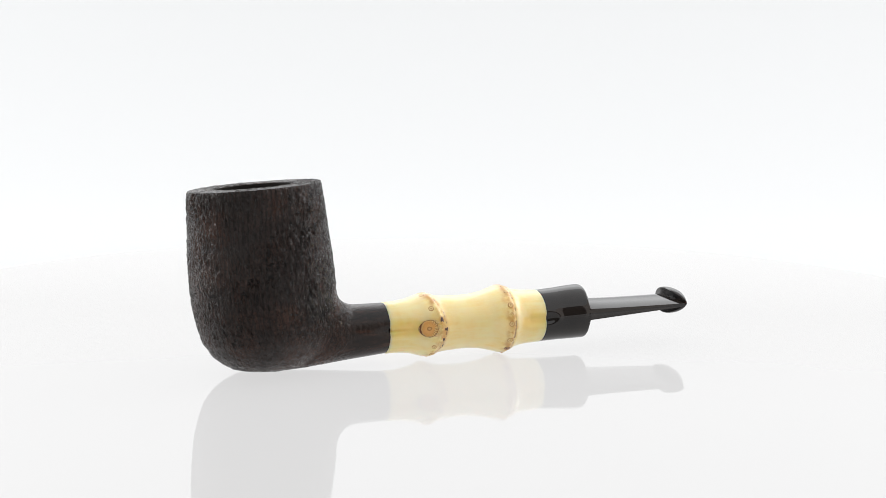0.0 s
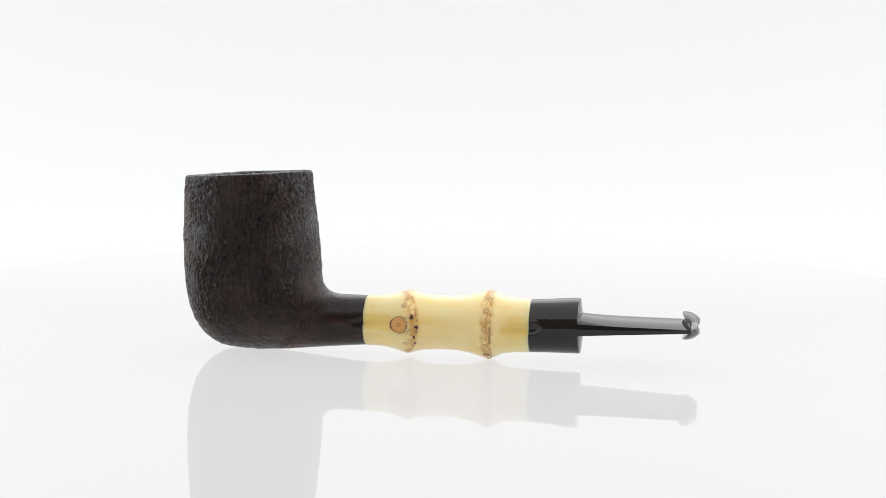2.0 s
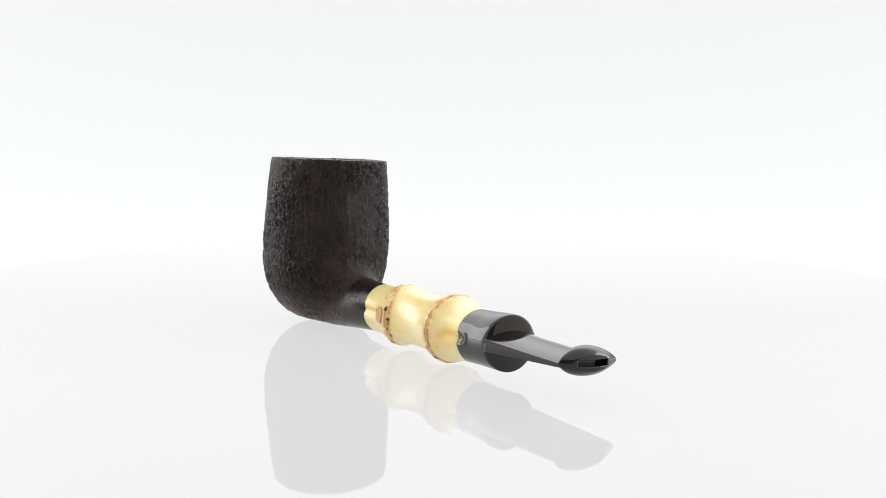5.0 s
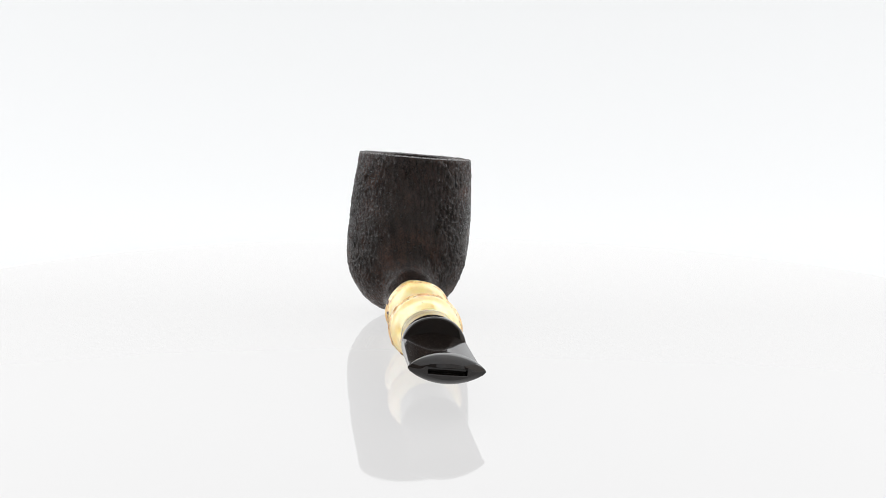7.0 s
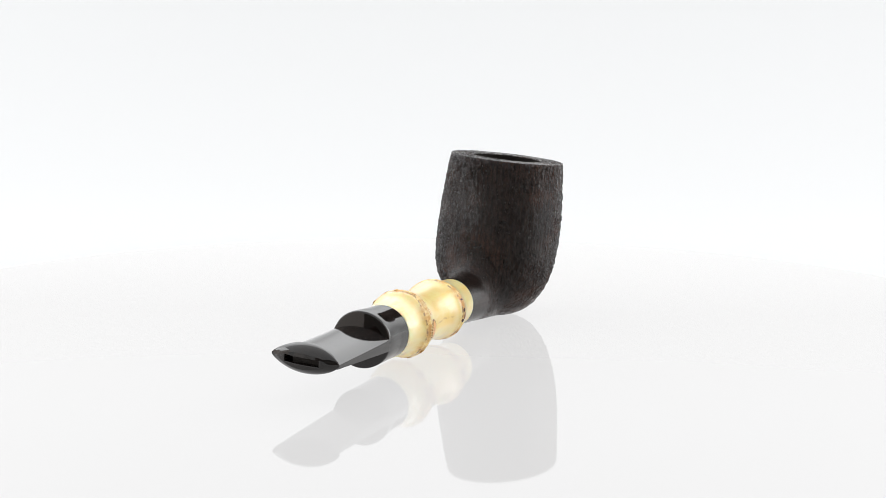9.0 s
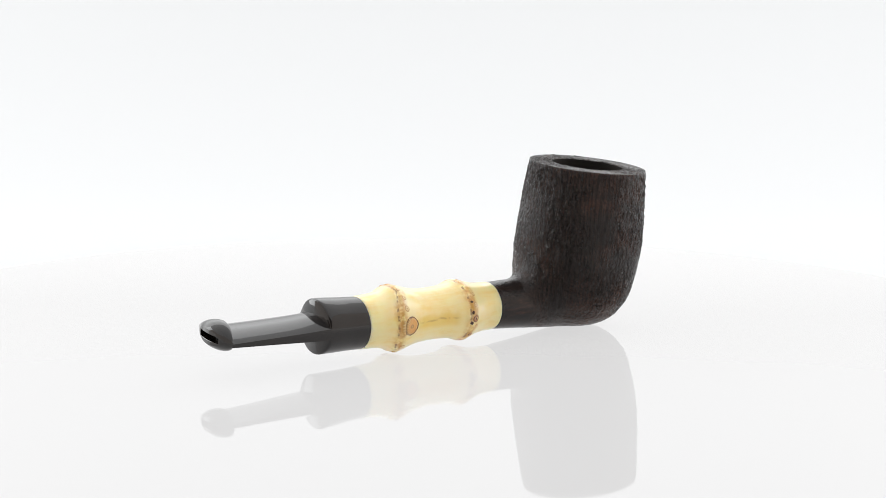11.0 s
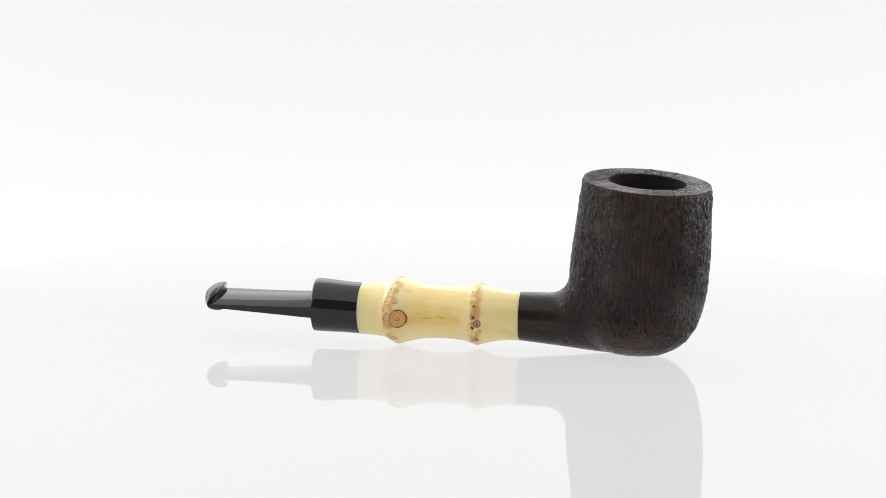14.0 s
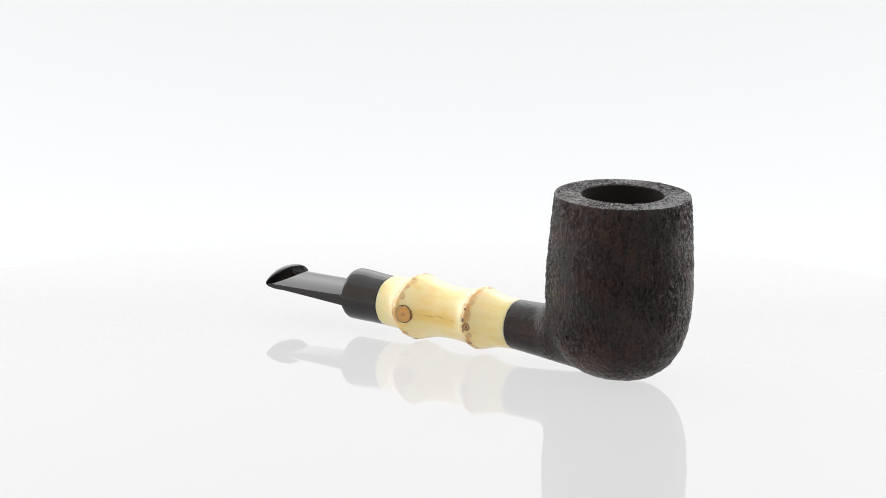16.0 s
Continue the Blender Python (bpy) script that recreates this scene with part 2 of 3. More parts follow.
# ---- mesh helpers ----
def finish(name, bm, material, parent=None, label="", smooth=40.0):
    me = bpy.data.meshes.new(name)
    bmesh.ops.recalc_face_normals(bm, faces=bm.faces)
    for f in bm.faces:
        f.smooth = True
    bm.to_mesh(me)
    bm.free()
    me.set_sharp_from_angle(angle=radians(smooth))
    me.materials.append(material)
    ob = new(name, me)
    ob.parent = parent
    if label:
        tagged(ob, label)
    return ob


def part(name, bm, material, parent, label="", smooth=40.0):
    return finish(name, bm, material, parent, label, smooth)


def loft(bm, rings, close_start=False, close_end=False):
    """Skin a list of rings of equal length. Returns the rings' vertices."""
    vs = [[bm.verts.new(p) for p in ring] for ring in rings]
    n = len(vs[0])
    for a, b in zip(vs, vs[1:]):
        for i in range(n):
            j = (i + 1) % n
            bm.faces.new((a[i], a[j], b[j], b[i]))
    for flag, ring in ((close_start, vs[0]), (close_end, vs[-1])):
        if flag:
            mid = bm.verts.new(sum((v.co for v in ring), Vector()) / n)
            for i in range(n):
                bm.faces.new((ring[i], ring[(i + 1) % n], mid))
    return vs


# ---- the tent ----
def tent():
    floor_z = -0.014
    # cloth sweep: table, then curving up into the back wall
    prof = [(-0.75, floor_z), (0.34, floor_z)]
    prof += [(0.34 + 0.20 * math.sin(a), floor_z + 0.175 - 0.175 * math.cos(a)) for a in [radians(9 * i) for i in range(1, 11)]]
    bm = bmesh.new()
    rows = [[bm.verts.new((x, y, z)) for (y, z) in prof] for x in np.linspace(-0.75, 0.75, 13)]
    for a, b in zip(rows, rows[1:]):
        for i in range(len(prof) - 1):
            bm.faces.new((a[i], a[i + 1], b[i + 1], b[i]))
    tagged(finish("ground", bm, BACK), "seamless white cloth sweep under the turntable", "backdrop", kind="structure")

    def wall(name, corners, mat, label):
        bm = bmesh.new()
        a = [Vector(c) for c in corners]
        n = (a[1] - a[0]).cross(a[2] - a[0]).normalized() * 0.004
        front = [bm.verts.new(c) for c in a]
        behind = [bm.verts.new(c - n) for c in a]
        bm.faces.new(front)
        bm.faces.new(behind[::-1])
        for i in range(4):
            j = (i + 1) % 4
            bm.faces.new((front[i], behind[i], behind[j], front[j]))
        tagged(finish(name, bm, mat), label, "light tent", kind="structure")

    z0, z1, s, b, f = floor_z - 0.02, 0.70, 0.75, 0.545, -0.75
    m = 0.22
    wall("backdrop", [(-s, b, 0.16), (s, b, 0.16), (s, b, z1), (-s, b, z1)], BACK, "unseen glowing white cloth back wall, added to brighten reflections")
    # side walls, flaps and roof are out of view, added as glowing light sources
    wall("wall_left", [(-s, m, z0), (-s, b, z0), (-s, b, z1), (-s, m, z1)], SIDES, "unseen glowing white side wall, added to light the pipe")
    wall("wall_right", [(s, b, z0), (s, m, z0), (s, m, z1), (s, b, z1)], SIDES, "unseen glowing white side wall, added to light the pipe")
    wall("flap_left", [(-s, f, z0), (-s, m, z0), (-s, m, z1), (-s, f, z1)], FLAP, "unseen glowing warm white flap, added to light the pipe's front")
    wall("flap_right", [(s, m, z0), (s, f, z0), (s, f, z1), (s, m, z1)], FLAP, "unseen glowing warm white flap, added to light the pipe's front")
    # unseen wall, added so surfaces facing the camera reflect something dark
    wall("wall_front", [(s, f, z0), (-s, f, z0), (-s, f, z1), (s, f, z1)], DOOR, "unseen grey wall added behind the camera to darken reflections")
    wall("ceiling", [(-s, b, z1), (s, b, z1), (s, f, z1), (-s, f, z1)], ROOF, "unseen glowing white roof, added to light the pipe")


def turntable():
    base = new("turntable")
    tagged(base, "round glossy white acrylic turntable disc, glow added to weaken shadows", "turntable")
    bm = bmesh.new()
    r, n = 0.194, 192

    def ring(rad, z):
        return [(rad * math.cos(2 * math.pi * i / n), rad * math.sin(2 * math.pi * i / n), z) for i in range(n)]
    loft(bm, [ring(r - 0.001, -0.006), ring(r, -0.005), ring(r, -0.0012), ring(r - 0.0006, -0.0002), ring(r - 0.0014, 0.0)], True, True)
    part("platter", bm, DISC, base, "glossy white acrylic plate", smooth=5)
    bm = bmesh.new()
    loft(bm, [ring(r - 0.006, -0.0138), ring(r - 0.004, -0.012), ring(r - 0.004, -0.006)], True, True)
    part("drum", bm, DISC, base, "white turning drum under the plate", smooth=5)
    return base


# ---- the pipe, in millimetres about the foot of its bowl, stem along +x ----
BOWL_Z = (-1.0, 0.0, 0.4, 1.2, 2.5, 4.5, 8.0, 12.0, 16.5, 22.5, 30.0, 38.0, 46.5, 56.0)
BOWL_FRONT = (14.0, -2.5, -6.0, -8.8, -11.0, -13.3, -15.6, -16.9, -17.8, -18.4, -18.6, -18.5, -18.2, -17.8)
BOWL_BACK = (-10.0, 4.0, 7.0, 9.5, 11.8, 14.0, 16.4, 17.8, 18.7, 18.7, 18.0, 16.9, 15.7, 14.5)
BOWL_SIDE = (-12.0, 1.5, 4.8, 7.8, 10.2, 12.4, 14.7, 16.4, 17.5, 18.2, 18.1, 17.6, 16.8, 15.9)
RIM_Z, RIM_SLOPE = 47.4, 0.0625
SHANK_END = 32.0


def spline(xs, ys, x):
    """Smooth interpolation through a table (cubic with finite-difference slopes)."""
    xs, ys, x = np.asarray(xs, float), np.asarray(ys, float), np.asarray(x, float)
    d = np.diff(ys) / np.diff(xs)
    m = np.concatenate([[d[0]], (d[1:] + d[:-1]) / 2, [d[-1]]])
    i = np.clip(np.searchsorted(xs, x) - 1, 0, len(xs) - 2)
    h = xs[i + 1] - xs[i]
    t = np.clip((x - xs[i]) / h, 0, 1)
    return ((1 + 2 * t) * (1 - t) ** 2 * ys[i] + t * (1 - t) ** 2 * h * m[i] + t * t * (3 - 2 * t) * ys[i + 1] + t * t * (t - 1) * h * m[i + 1])


def groove(angle, at, depth, width):
    """How far a groove along the culm cuts in, at an angle round it."""
    d = (angle - at + math.pi) % (2 * math.pi) - math.pi
    return depth * np.exp(-(d / width) ** 2)


SIDE_A, SIDE_B = -math.pi / 2, math.pi / 2     # angles round the shank: 0 is up


def axis_z(x):
    return np.interp(x, (0, 10, 20, 32, 43.5, 53, 65.5, 76.3, 88.5, 118), (7.75, 7.75, 8.25, 8.75, 8.9, 8.9, 9.1, 9.1, 9.7, 11.4))


def body_field(x, y, z):
    """Signed field of bowl and briar shank, below zero inside."""
    lo, hi, side = (np.interp(z, BOWL_Z, t) for t in (BOWL_FRONT, BOWL_BACK, BOWL_SIDE))
    lo2, hi2 = (np.interp(z + 0.5, BOWL_Z, t) for t in (BOWL_FRONT, BOWL_BACK))
    # the bud side swells a little lower down
    side = side + np.where(y < 0, 0.9, 0.0) * np.exp(-((z - 12.0) / 9.0) ** 2) * np.clip(z / 4.0, 0, 1)
    rx = (hi - lo) / 2
    slope = (hi2 - lo2 - hi + lo)
    c = (hi + lo) / 2
    ratio = np.where(side > 0.3, rx / np.maximum(side, 0.3), 1.0)
    bowl = (np.sqrt((x - c) ** 2 + (y * np.clip(ratio, 0.5, 1.6)) ** 2) - rx) / np.sqrt(1 + slope ** 2)
    r = 6.68 + np.clip(SHANK_END - x, -5, 40) * 0.048
    a = np.arctan2(y, z - axis_z(x))
    fade = np.clip((x - 26.0) / 6.0, 0, 1) ** 2
    shank = np.sqrt(y ** 2 + (z - axis_z(x)) ** 2) - r + groove(a, SIDE_A, 0.75, 0.16) * fade
    shank = np.maximum(shank, 2.0 - x)
    k = np.interp(z, (3.0, 8.0, 14.0), (0.6, 3.0, 6.5))
    h = np.clip(0.5 + 0.5 * (shank - bowl) / k, 0, 1)
    return shank * (1 - h) + bowl * h - k * h * (1 - h)


def net(field, lo, hi, step):
    """Surface net of a field: vertices on its zero and quads between them."""
    axes = [np.arange(a, b, step) for a, b in zip(lo, hi)]
    g = field(*np.meshgrid(*axes, indexing="ij"))
    s = g < 0
    n = np.array(g.shape) - 1
    total, count = np.zeros((*n, 3)), np.zeros(n)
    idx = np.stack(np.meshgrid(*[np.arange(k) for k in n], indexing="ij"), -1).astype(float)
    corner = [(i, j, k) for i in (0, 1) for j in (0, 1) for k in (0, 1)]

    def at(arr, c):
        return arr[c[0]:c[0] + n[0], c[1]:c[1] + n[1], c[2]:c[2] + n[2]]
    for c in corner:
        for ax in range(3):
            if c[ax]:
                continue
            d = list(c)
            d[ax] = 1
            a, b = at(g, c), at(g, d)
            cross = (at(s, c) != at(s, d))
            t = np.where(cross, a / np.where(cross, a - b, 1), 0)
            p = idx + np.array(c)
            p[..., ax] += t
            total += p * cross[..., None]
            count += cross
    live = count > 0
    number = -np.ones(n, int)
    number[live] = np.arange(live.sum())
    verts = total[live] / count[live][:, None] * step + np.array(lo)
    quads = []
    for ax in range(3):
        u, v = (ax + 1) % 3, (ax + 2) % 3
        sl0, sl1 = [slice(None)] * 3, [slice(None)] * 3
        sl0[ax], sl1[ax] = slice(0, -1), slice(1, None)
        where = np.argwhere(s[tuple(sl0)] != s[tuple(sl1)])
        where = where[(where[:, u] > 0) & (where[:, v] > 0) & (where[:, u] < n[u]) & (where[:, v] < n[v])]
        flip = s[tuple(where.T)]
        q = []
        for du, dv in ((-1, -1), (0, -1), (0, 0), (-1, 0)):
            w = where.copy()
            w[:, u] += du
            w[:, v] += dv
            q.append(number[tuple(w.T)])
        q = np.stack(q, 1)
        q[~flip] = q[~flip][:, ::-1]
        quads.append(q)
    quads = np.concatenate(quads)
    for _ in range(4):
        e = 0.05
        f0 = field(*verts.T)
        grad = np.stack([(field(*(verts + e * d).T) - field(*(verts - e * d).T)) / (2 * e) for d in np.eye(3)], 1)
        verts = verts - grad * (f0 / np.maximum((grad ** 2).sum(1), 0.05))[:, None] * 0.8
    return verts, quads


def blast(p):
    """Height in mm of the sandblasted relief at a point of the briar."""
    big = noise.noise(Vector((p[0] * 0.09 + 3, p[1] * 0.09, p[2] * 0.09)))
    deep = min(1.25, max(0.25, 0.85 + 1.1 * big)) * min(1.0, 0.35 + max(0.0, p[2]) / 16.0)
    sway = 1.6 * noise.noise(Vector((p[0] * 0.2, p[1] * 0.2, p[2] * 0.12 + 5)))
    ridge = noise.ridged_multi_fractal(Vector((p[0] * 0.62 + sway, p[1] * 0.62 + sway, p[2] * 0.27)), 1.0, 2.1, 3, 0.9, 2.0)
    soft = noise.noise(Vector((p[0] * 1.15 + 7, p[1] * 1.15, p[2] * 0.7)))
    vein = abs(noise.noise(Vector((p[0] * 1.05 + sway, p[1] * 1.05 - 4, p[2] * 0.50 + 0.3 * p[0]))))
    cell = noise.noise(Vector((p[0] * 1.7, p[1] * 1.7 + 9, p[2] * 1.15)))
    return deep * (0.14 * (ridge - 1.0) + 0.22 * soft + 0.75 * min(vein, 0.3) + 0.24 * cell - 0.10)


def briar_bowl(pipe):
    verts, quads = net(body_field, (-20.5, -20.5, -1.6), (34.5, 20.5, 52.0), 0.25)
    me = bpy.data.meshes.new("raw")
    me.from_pydata((verts * MM).tolist(), [], quads.tolist())
    bm = bmesh.new()
    bm.from_mesh(me)
    bpy.data.meshes.remove(me)
    bmesh.ops.bisect_plane(bm, geom=bm.verts[:] + bm.edges[:] + bm.faces[:], plane_co=(0, 0, RIM_Z * MM),
                           plane_no=Vector((-RIM_SLOPE, 0, 1)).normalized(), clear_outer=True, dist=1e-6)
    bmesh.ops.bisect_plane(bm, geom=bm.verts[:] + bm.edges[:] + bm.faces[:], plane_co=(SHANK_END * MM, 0, 0),
                           plane_no=(1, 0, 0), clear_outer=True, dist=1e-6)
    bm.normal_update()
    rim_co, rim_no = Vector((0, 0, RIM_Z)), Vector((-RIM_SLOPE, 0, 1)).normalized()
    edge = []
    for v in bm.verts:
        p = v.co / MM
        below = -(p - rim_co).dot(rim_no)
        if below < 0.01:
            edge.append(v)
            continue
        fade = min(1, below / 0.9) * (0.05 + 0.95 * min(1, max(0, (22.5 - p.x) / 6.0)))
        v.co += v.normal * blast(p) * fade * MM
    edge.sort(key=lambda v: math.atan2(v.co.y, v.co.x + 0.0013))
    # flat rim between the outer edge and the bore
    n = len(edge)
    rings = [edge]
    mid = Vector((-1.35, 0, 0))
    for t in (0.03, 0.08, 0.14, 0.2, 0.27, 0.34, 0.41, 0.48, 0.55, 0.62, 0.69, 0.76, 0.83, 0.9, 0.96, 1.0):
        ring = []
        for v in edge:
            p = v.co / MM
            a = math.atan2(p.y, p.x - mid.x)
            inner = mid + Vector((10.3 * math.cos(a), 10.3 * math.sin(a), 0))
            q = Vector((p.x, p.y, 0)).lerp(inner, t)
            q.z = RIM_Z + RIM_SLOPE * q.x
            if 0.02 < t < 0.97:
                q.z += blast(q * 1.3) * 0.9 * min(1, t / 0.06)
            if t == 1.0:
                q.z -= 0.25
            ring.append(bm.verts.new(q * MM))
        rings.append(ring)
    for a, b in zip(rings, rings[1:]):
        for i in range(n):
            j = (i + 1) % n
            bm.faces.new((a[i], a[j], b[j], b[i]))
    # end face of the shank
    tail = [v for v in bm.verts if abs(v.co.x - SHANK_END * MM) < 1e-7]
    tail.sort(key=lambda v: math.atan2(v.co.y, v.co.z - 0.00875))
    hub = bm.verts.new((SHANK_END * MM, 0, 0.00875))
    for i in range(len(tail)):
        bm.faces.new((tail[i], tail[(i + 1) % len(tail)], hub))
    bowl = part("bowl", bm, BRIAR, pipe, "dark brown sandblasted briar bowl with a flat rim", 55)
    # the bored chamber
    bm = bmesh.new()
    rows = []
    for r, depth in ((10.3, 0.2), (10.25, 4), (10.1, 30), (9.0, 35), (6.5, 38), (3.0, 39.5)):
        rows.append([Vector((-1.35 + r * math.cos(a), r * math.sin(a), RIM_Z - depth + RIM_SLOPE * (r * math.cos(a) - 1.35))) * MM
                     for a in np.linspace(0, 2 * math.pi, 64, endpoint=False)])
    loft(bm, rows, False, True)
    part("chamber", bm, CHAR, bowl, "unlit bare dark tobacco chamber")
    return bowl


CULM_X = (32.0, 36.0, 39.5, 41.8, 43.2, 44.4, 46.0, 48.0, 51.0, 54.0, 57.0, 60.0, 62.5, 64.3, 65.4, 66.6, 68.5, 71.0, 74.0, 76.3)
CULM_R = (6.70, 6.85, 7.40, 8.10, 8.42, 8.36, 7.75, 7.38, 7.18, 7.12, 7.28, 7.75, 8.45, 8.95, 9.05, 8.80, 7.85, 7.35, 7.15, 7.08)
CULM_END = 76.3


def culm_radius(x, a):
    """Radius of the bamboo at x and at an angle round it."""
    bend = 2.0 * math.exp(-((a - SIDE_A) / 0.8) ** 2) * math.exp(-((x - 44) / 5) ** 2)
    bend += 2.0 * math.exp(-((a - SIDE_B) / 0.8) ** 2) * math.exp(-((x - 66) / 5) ** 2)
    r = float(spline(CULM_X, CULM_R, min(max(x - bend, 32.0), CULM_END)))
    r -= float(groove(a, SIDE_A, 0.75, 0.16)) * max(0, min(1, (41.0 - x) / 3.0))
    r -= float(groove(a, SIDE_A, 0.70, 0.17)) * max(0, min(1, (x - 68.5) / 3.0))
    r -= float(groove(a, SIDE_B, 0.22, 0.26)) * max(0, min(1, (x - 45.0) / 4.0, (63.0 - x) / 3.0))
    for c in (44.5, 66.3):
        r -= 0.14 * math.exp(-((x - bend - c) / 0.35) ** 2)
        r += 0.10 * math.exp(-((x - bend - c + 0.9) / 0.5) ** 2)
    r += 0.07 * noise.noise(Vector((x * 0.16, 2.2 * math.sin(a), 2.2 * math.cos(a))))
    return r


def oval(x):
    """Culm and sleeve are broader than they are high."""
    return np.interp(x, (32, 42, 76.3, 81, 88), (1.0, 1.06, 1.05, 1.055, 1.09))


def culm_point(x, a, lift=0.0):
    r = culm_radius(x, a) + lift
    return Vector((x, r * float(oval(x)) * math.sin(a), float(axis_z(x)) + r * math.cos(a)))


def culm_frame(x, a):
    """Place on the culm's skin: local x along the shank, z outward."""
    p = culm_point(x, a)
    out = Vector((0, math.sin(a), math.cos(a)))
    tangent = (culm_point(x + 0.4, a) - culm_point(x - 0.4, a)).normalized()
    side = out.cross(tangent).normalized()
    out = tangent.cross(side).normalized()
    m = Matrix((tangent, side, out)).transposed().to_4x4()
    m.translation = p * MM
    return m


def bamboo_shank(pipe):
    bm = bmesh.new()
    xs = np.concatenate([[32.02, 32.25], np.linspace(32.6, 75.8, 150), [76.1, CULM_END - 0.02]])
    angles = np.linspace(-math.pi, math.pi, 120, endpoint=False)
    rings = []
    for i, x in enumerate(xs):
        lift = 0.05 if 0 < i < len(xs) - 1 else -0.12
        rings.append([culm_point(float(x), float(a), lift) * MM for a in angles])
    loft(bm, rings, True, True)
    culm = part("bamboo_shank", bm, BAMBOO, pipe, "polished cream bamboo shank with two brown nodes")
    # root scars round the nodes: a small ring with a raised dot
    rad, hts = (0.0, 0.16, 0.30, 0.45, 0.62, 0.80, 1.0), (0.10, 0.10, 0.05, 0.06, 0.11, 0.09, -0.08)
    bm = bmesh.new()
    loft(bm, [[Vector((max(r, 0.01) * 0.85 * math.cos(t), max(r, 0.01) * 0.85 * math.sin(t), h)) * MM for t in np.linspace(0, 2 * math.pi, 20, endpoint=False)]
              for r, h in zip(rad[1:], hts[1:])], True, False)
    me = finish("root_scar", bm, SCAR, culm).data
    bpy.data.objects.remove(bpy.data.objects["root_scar"])
    dark = me.copy()
    dark.materials[0] = SCAR_DARK
    for x, deg, size, is_dark in ROOT_SCARS:
        ob = new("root_scar", dark if is_dark else me)
        ob.parent = culm
        ob.matrix_local = culm_frame(x, radians(deg)) @ Matrix.Diagonal((size, size, 0.8, 1))
        if is_dark:
            tagged(ob, "dark-stained root scar")
    # bud scars: flat teardrops that point along the culm, each on one side
    for x, side, turn in ((42.2, SIDE_A, -1), (64.6, SIDE_B, -1)):
        frame_m = culm_frame(x, side)
        inv = frame_m.inverted()
        bm = bmesh.new()
        rings = []
        for rho, h in ((0.06, 0.34), (0.3, 0.30), (0.55, 0.30), (0.78, 0.30), (0.86, 0.14), (0.92, 0.26), (1.0, -0.12)):
            ring = []
            for t in np.linspace(0, 2 * math.pi, 40, endpoint=False):
                dx, ds = math.cos(t), math.sin(t)
                length = 2.9 if dx * turn > 0 else 2.3
                pinch = 1 - 0.16 * max(0, dx * turn) ** 2
                wob = 1 + 0.05 * noise.noise(Vector((3 * dx, 3 * ds, x)))
                px = x + dx * length * rho * wob
                a = side + ds * 2.65 * rho * pinch * wob / 8.4
                ring.append(inv @ (culm_point(px, a, h) * MM))
            rings.append(ring)
        loft(bm, rings, True, False)
        bud = part("bud_scar", bm, BUD, culm, "round orange-brown bud scar")
        bud.matrix_local = frame_m
        # ragged husk edge beside the bud
        for k in range(7):
            a = side + (k - 3) * 0.085
            px = x + 2.55 - 0.10 * (k - 3) ** 2
            bm = bmesh.new()
            pts = [(-0.55, 0), (0, 0.2), (0.6, 0.05), (0, -0.2)]
            loft(bm, [[Vector((q[0] * s, q[1] * s, h)) * MM for q in pts] for s, h in ((1.15, -0.1), (1.0, 0.14), (0.5, 0.22))], False, True)
            husk = part("husk_scale", bm, SCAR, culm)
            husk.matrix_local = culm_frame(px, a)
    # dark stains
    for x, deg, rx, ry in STAINS:
        bm = bmesh.new()
        mm = culm_frame(x, radians(deg))
        rings = []
        for rho, h in ((1.0, -0.1), (0.8, 0.04), (0.4, 0.07)):
            ring = []
            for t in np.linspace(0, 2 * math.pi, 18, endpoint=False):
                w = 1 + 0.45 * noise.noise(Vector((2 * math.cos(t), 2 * math.sin(t), x * 3 + deg)))
                ring.append(Vector((rx * rho * w * math.cos(t), ry * rho * w * math.sin(t), h - (ry * rho * w * math.sin(t)) ** 2 / 17)) * MM)
            rings.append(ring)
        loft(bm, rings, False, True)
        stain = part("stain", bm, STAIN, culm, "dark brown stain")
        stain.matrix_local = mm
    return culm


# x along the shank, degrees round it from the top (minus: the bud side of the first node), size, stained
ROOT_SCARS = (
    (43.2, -52, 1.0, False), (42.4, -12, 1.05, False), (43.8, -128, 0.9, False), (44.0, -150, 0.9, False),
    (42.7, 66, 1.0, False), (42.8, 92, 1.4, True), (42.2, 108, 0.8, False), (43.2, 128, 0.9, True), (42.4, 45, 0.8, False), (43.0, 150, 0.8, False),
    (65.2, -60, 1.0, False), (65.0, -92, 1.0, False), (65.0, -122, 1.05, False), (65.1, -145, 1.0, True), (65.3, -32, 0.8, False), (65.4, -14, 0.75, False),
    (65.2, -75, 0.6, False), (65.3, 18, 0.75, False), (65.2, 38, 0.9, False), (65.6, 58, 1.15, False), (66.0, 132, 1.1, False), (65.6, 160, 0.9, False), (65.6, -170, 0.9, False),
)
STAINS = ((46.9, -93, 0.75, 0.75), (45.6, -75, 0.5, 0.8), (46.2, -112, 0.35, 0.7), (46.3, -126, 0.3, 0.9), (66.2, -118, 0.3, 0.3),
          (43.9, 80, 0.45, 0.7), (44.1, 100, 0.5, 0.7), (43.9, 60, 0.45, 0.4))


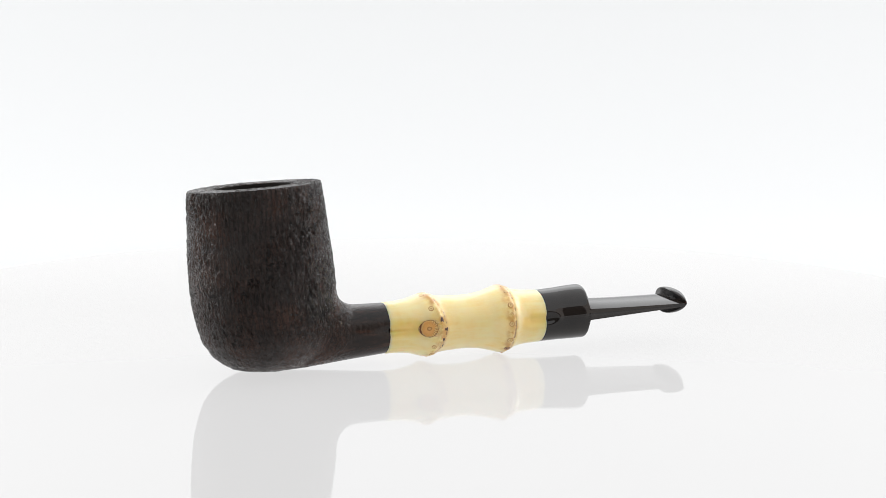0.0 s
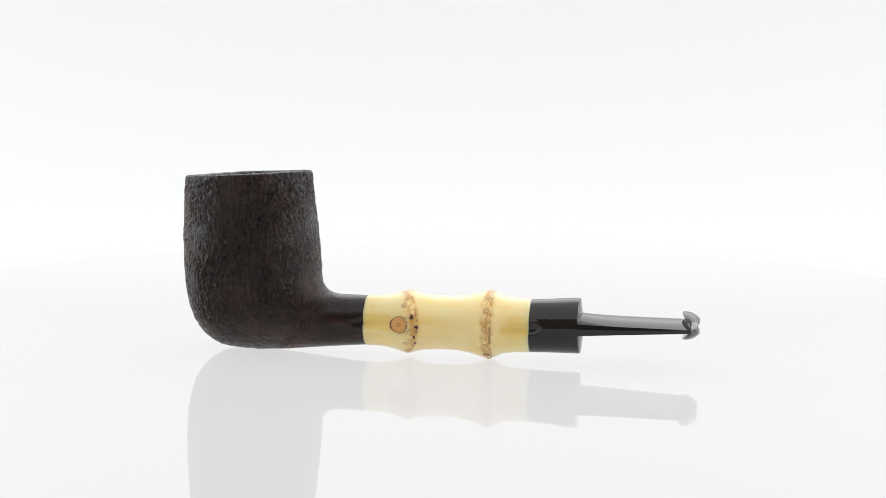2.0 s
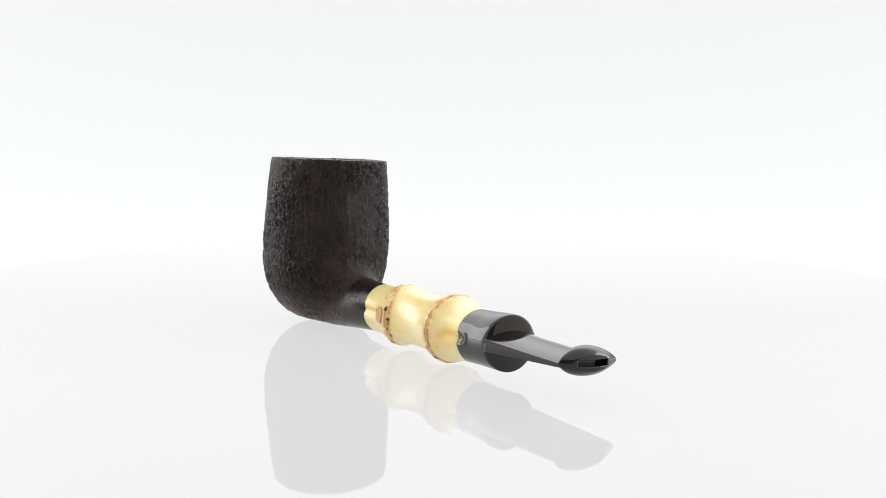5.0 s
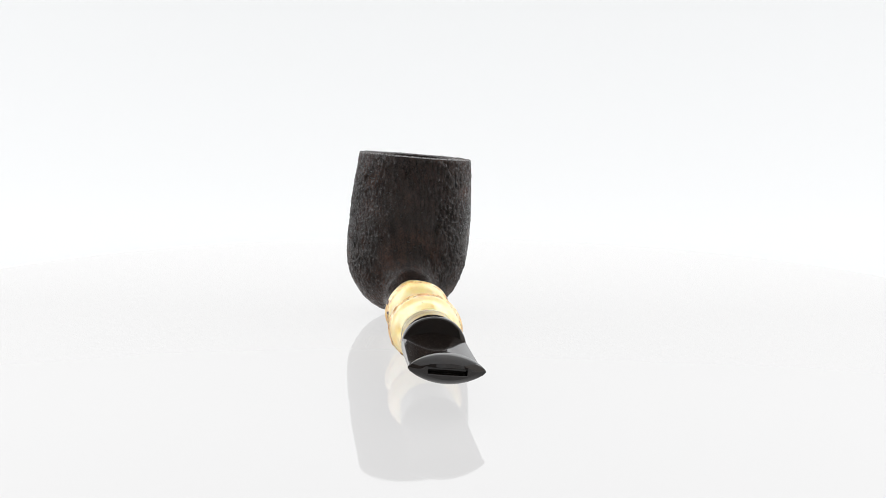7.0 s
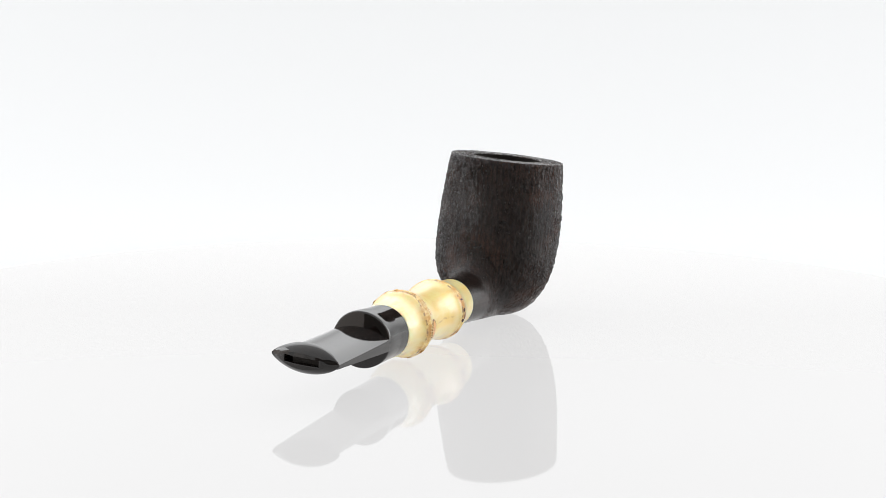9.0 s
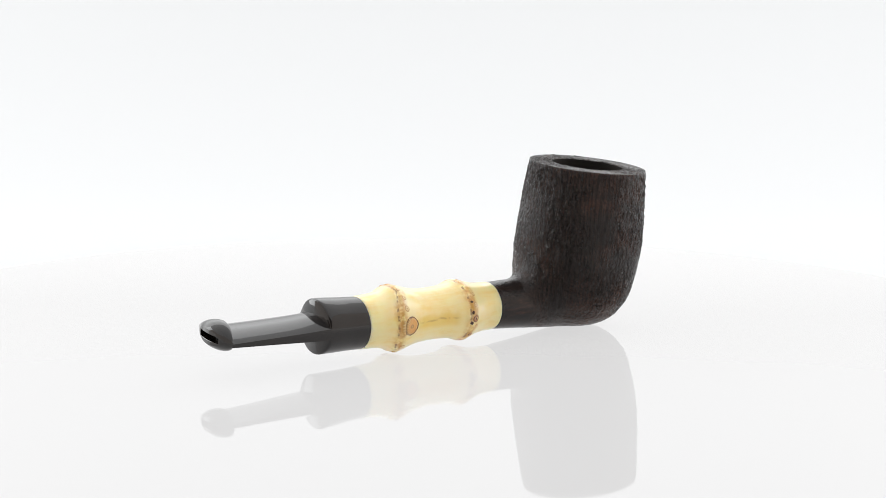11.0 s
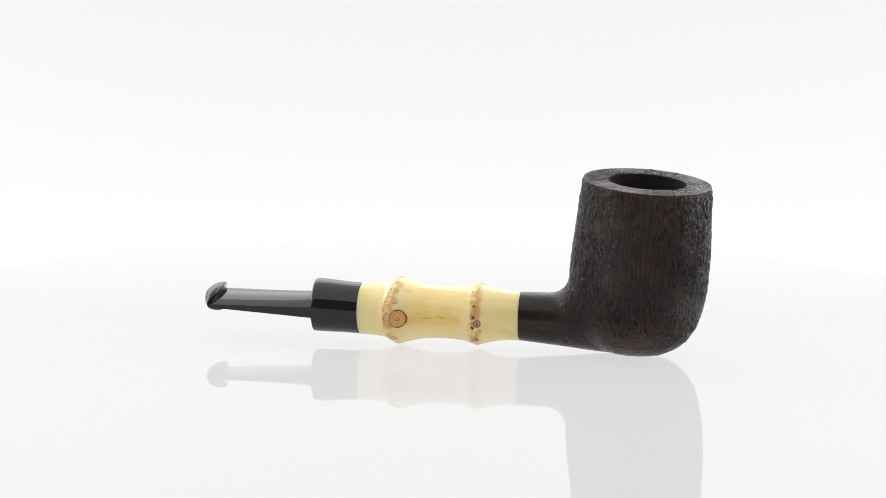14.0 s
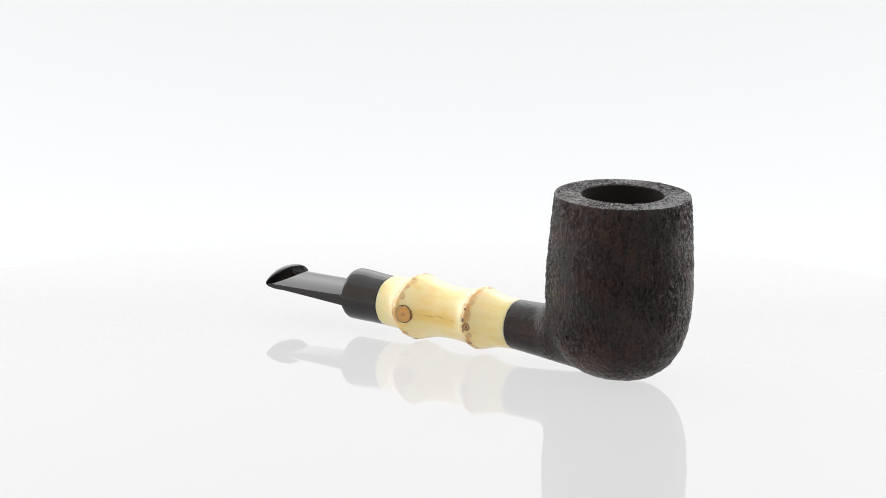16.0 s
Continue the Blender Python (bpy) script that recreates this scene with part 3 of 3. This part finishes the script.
def stem(pipe):
    n = 192
    root = CULM_END
    turn = [2 * math.pi * i / n for i in range(n)]

    # sleeve: a small dimple beside the culm, its end cut back above and below the blade with rounded lips
    def dent(x, a):
        off = (a - SIDE_A + math.pi) % (2 * math.pi) - math.pi
        d = math.hypot((x - root - 0.3) / 3.3, off * 7.1 / 1.75)
        pit = max(0.0, 1 - d * d)
        return 0.75 * pit * pit * (3 - 2 * pit) - 0.07 * math.exp(-((d - 1.1) / 0.2) ** 2)

    bm = bmesh.new()
    rings = []
    body = [(root, 6.7), (root, 6.96), (root + 0.1, 7.05)]
    body += [(root + 0.1 + 0.2 * k, 7.05 + 0.0035 * k) for k in range(1, 26)]
    body += [(root + 6.5, 7.2), (root + 8, 7.26), (root + 9.2, 7.32)]
    for x, r in body:
        rings.append([Vector((x, (r - dent(x, a)) * float(oval(x)) * math.sin(a), float(axis_z(x)) + (r - dent(x, a)) * math.cos(a))) * MM for a in turn])

    def cut(a, r):
        up, wide = r * math.cos(a), r * math.sin(a)
        return root + 14.1 - (0.15 if up > 0 else 0.11) * abs(up) - 0.022 * wide * wide
    zc = float(axis_z(87.5))
    for r, back in ((7.36, 1.5), (7.36, 0.9), (7.34, 0.45), (7.26, 0.2), (7.1, 0.06), (6.85, 0.0), (5.6, 0.0), (4.2, 0.0), (2.5, 0.0)):
        ring = []
        for a in turn:
            lip = min(1.0, max(0.0, (abs(7.3 * math.cos(a)) - 1.2) / 2.0))
            rr = r * lip + 7.36 * (1 - lip) if r > 6 else r
            ring.append(Vector((cut(a, rr) - back, 1.09 * rr * math.sin(a), zc + rr * math.cos(a))) * MM)
        rings.append(ring)
    loft(bm, rings, True, True)
    mouth = part("stem", bm, EBONITE, pipe, "polished black saddle mouthpiece", 60)

    # blade: flat tapered tongue with a narrow side
    bm = bmesh.new()
    rings = []
    for t in np.linspace(0, 1, 48):
        x = 86.0 + t * (117.7 - 86.0)
        s = max(0, (x - 88) / 28)
        fall = math.exp(-max(0.0, x - 88.0) / 5.0)
        side = 8.06 + 0.40 * s ** 1.2 - 0.30 * max(0.0, min(1.0, (88.6 - x) / 2.6))
        half = side - 0.18 * (1 - s)
        edge_top, edge_low = 10.85 + 0.25 * fall, 7.9 + 1.9 * s
        crest, keel = 12.6 + 0.75 * fall, 7.0 + 2.5 * s
        mid_z = (edge_top + edge_low) / 2
        ring = []
        for u in np.linspace(-1, 1, 25):
            ring.append(Vector((x, half * u, edge_top + (crest - edge_top) * (1 - u * u))) * MM)
        ring.append(Vector((x, side, mid_z)) * MM)
        for u in np.linspace(1, -1, 25):
            ring.append(Vector((x, half * u, edge_low + (keel - edge_low) * (1 - u * u))) * MM)
        ring.append(Vector((x, -side, mid_z)) * MM)
        rings.append(ring)
    loft(bm, rings, True, True)
    part("blade", bm, EBONITE, mouth, "flat tapered black blade", 30)

    # button: a lens with a bowed face and an oblong slot
    bm = bmesh.new()
    rings = []

    def lens(x, w, h, sharp, bow=0.026):
        ring = []
        for a in turn:
            y = w * math.cos(a)
            q = 1 - (y / w) ** 2
            z = math.copysign(h * (sharp * q + (1 - sharp) * math.sqrt(max(q, 0))), math.sin(a)) if abs(math.sin(a)) > 1e-6 else 0.0
            ring.append(Vector((x - bow * y * y, y, 10.95 + z)) * MM)
        return ring

    def slot(x, w, h):
        return [Vector((x - 0.026 * (w * max(-1, min(1, 1.5 * math.cos(a)))) ** 2, w * max(-1, min(1, 1.5 * math.cos(a))),
                        10.95 + h * max(-1, min(1, 2.6 * math.sin(a))))) * MM for a in turn]
    rings.append(lens(116.6, 7.9, 1.2, 0.9, -0.018))
    rings.append(lens(116.35, 8.4, 2.5, 0.7, -0.021))
    rings.append(lens(115.75, 8.75, 3.35, 0.6, -0.027))
    rings.append(lens(115.85, 8.90, 3.55, 0.58, -0.026))
    rings.append(lens(116.4, 9.02, 3.68, 0.56, -0.019))
    rings.append(lens(117.4, 9.08, 3.62, 0.56, -0.007))
    rings.append(lens(118.5, 9.0, 3.3, 0.57, 0.005))
    rings.append(lens(119.5, 8.5, 2.75, 0.6, 0.017))
    rings.append(lens(120.2, 7.3, 2.15, 0.62, 0.025))
    rings.append(lens(120.38, 6.9, 1.95, 0.62, 0.026))
    rings.append(slot(120.45, 4.75, 0.92))
    rings.append(slot(120.35, 4.6, 0.80))
    rings.append(slot(116.5, 4.2, 0.65))
    loft(bm, rings, True, True)
    part("button", bm, EBONITE, mouth, "lens-shaped button with an oblong draught slot", 30)
    return mouth


def tobacco_pipe():
    pipe = new("tobacco_pipe")
    tagged(pipe, "tobacco pipe with sandblasted briar bowl, bamboo shank and black stem", "tobacco pipe")
    bowl = briar_bowl(pipe)
    bamboo_shank(pipe)
    stem(pipe)
    roll = Matrix.Rotation(radians(LEAN), 4, "X")
    low = min((roll @ v.co).z for v in bowl.data.vertices)
    pipe["lift"] = -low
    return pipe


tent()
TABLE = turntable()
PIPE = tobacco_pipe()


def motions():
    """The disc turns at a steady pace and carries the pipe round."""
    times = [0.25 * i for i in range(65)]
    walk(TABLE, [(t, pose(0, 0, 0, 0, 0, SPIN * t)) for t in times])
    rest = Matrix.Translation((BASE[0], BASE[1], PIPE["lift"])) @ Matrix.Rotation(radians(LEAN), 4, "X")
    walk(PIPE, [(t, Matrix.Rotation(radians(HEADING + SPIN * t), 4, "Z") @ rest) for t in times])


motions()
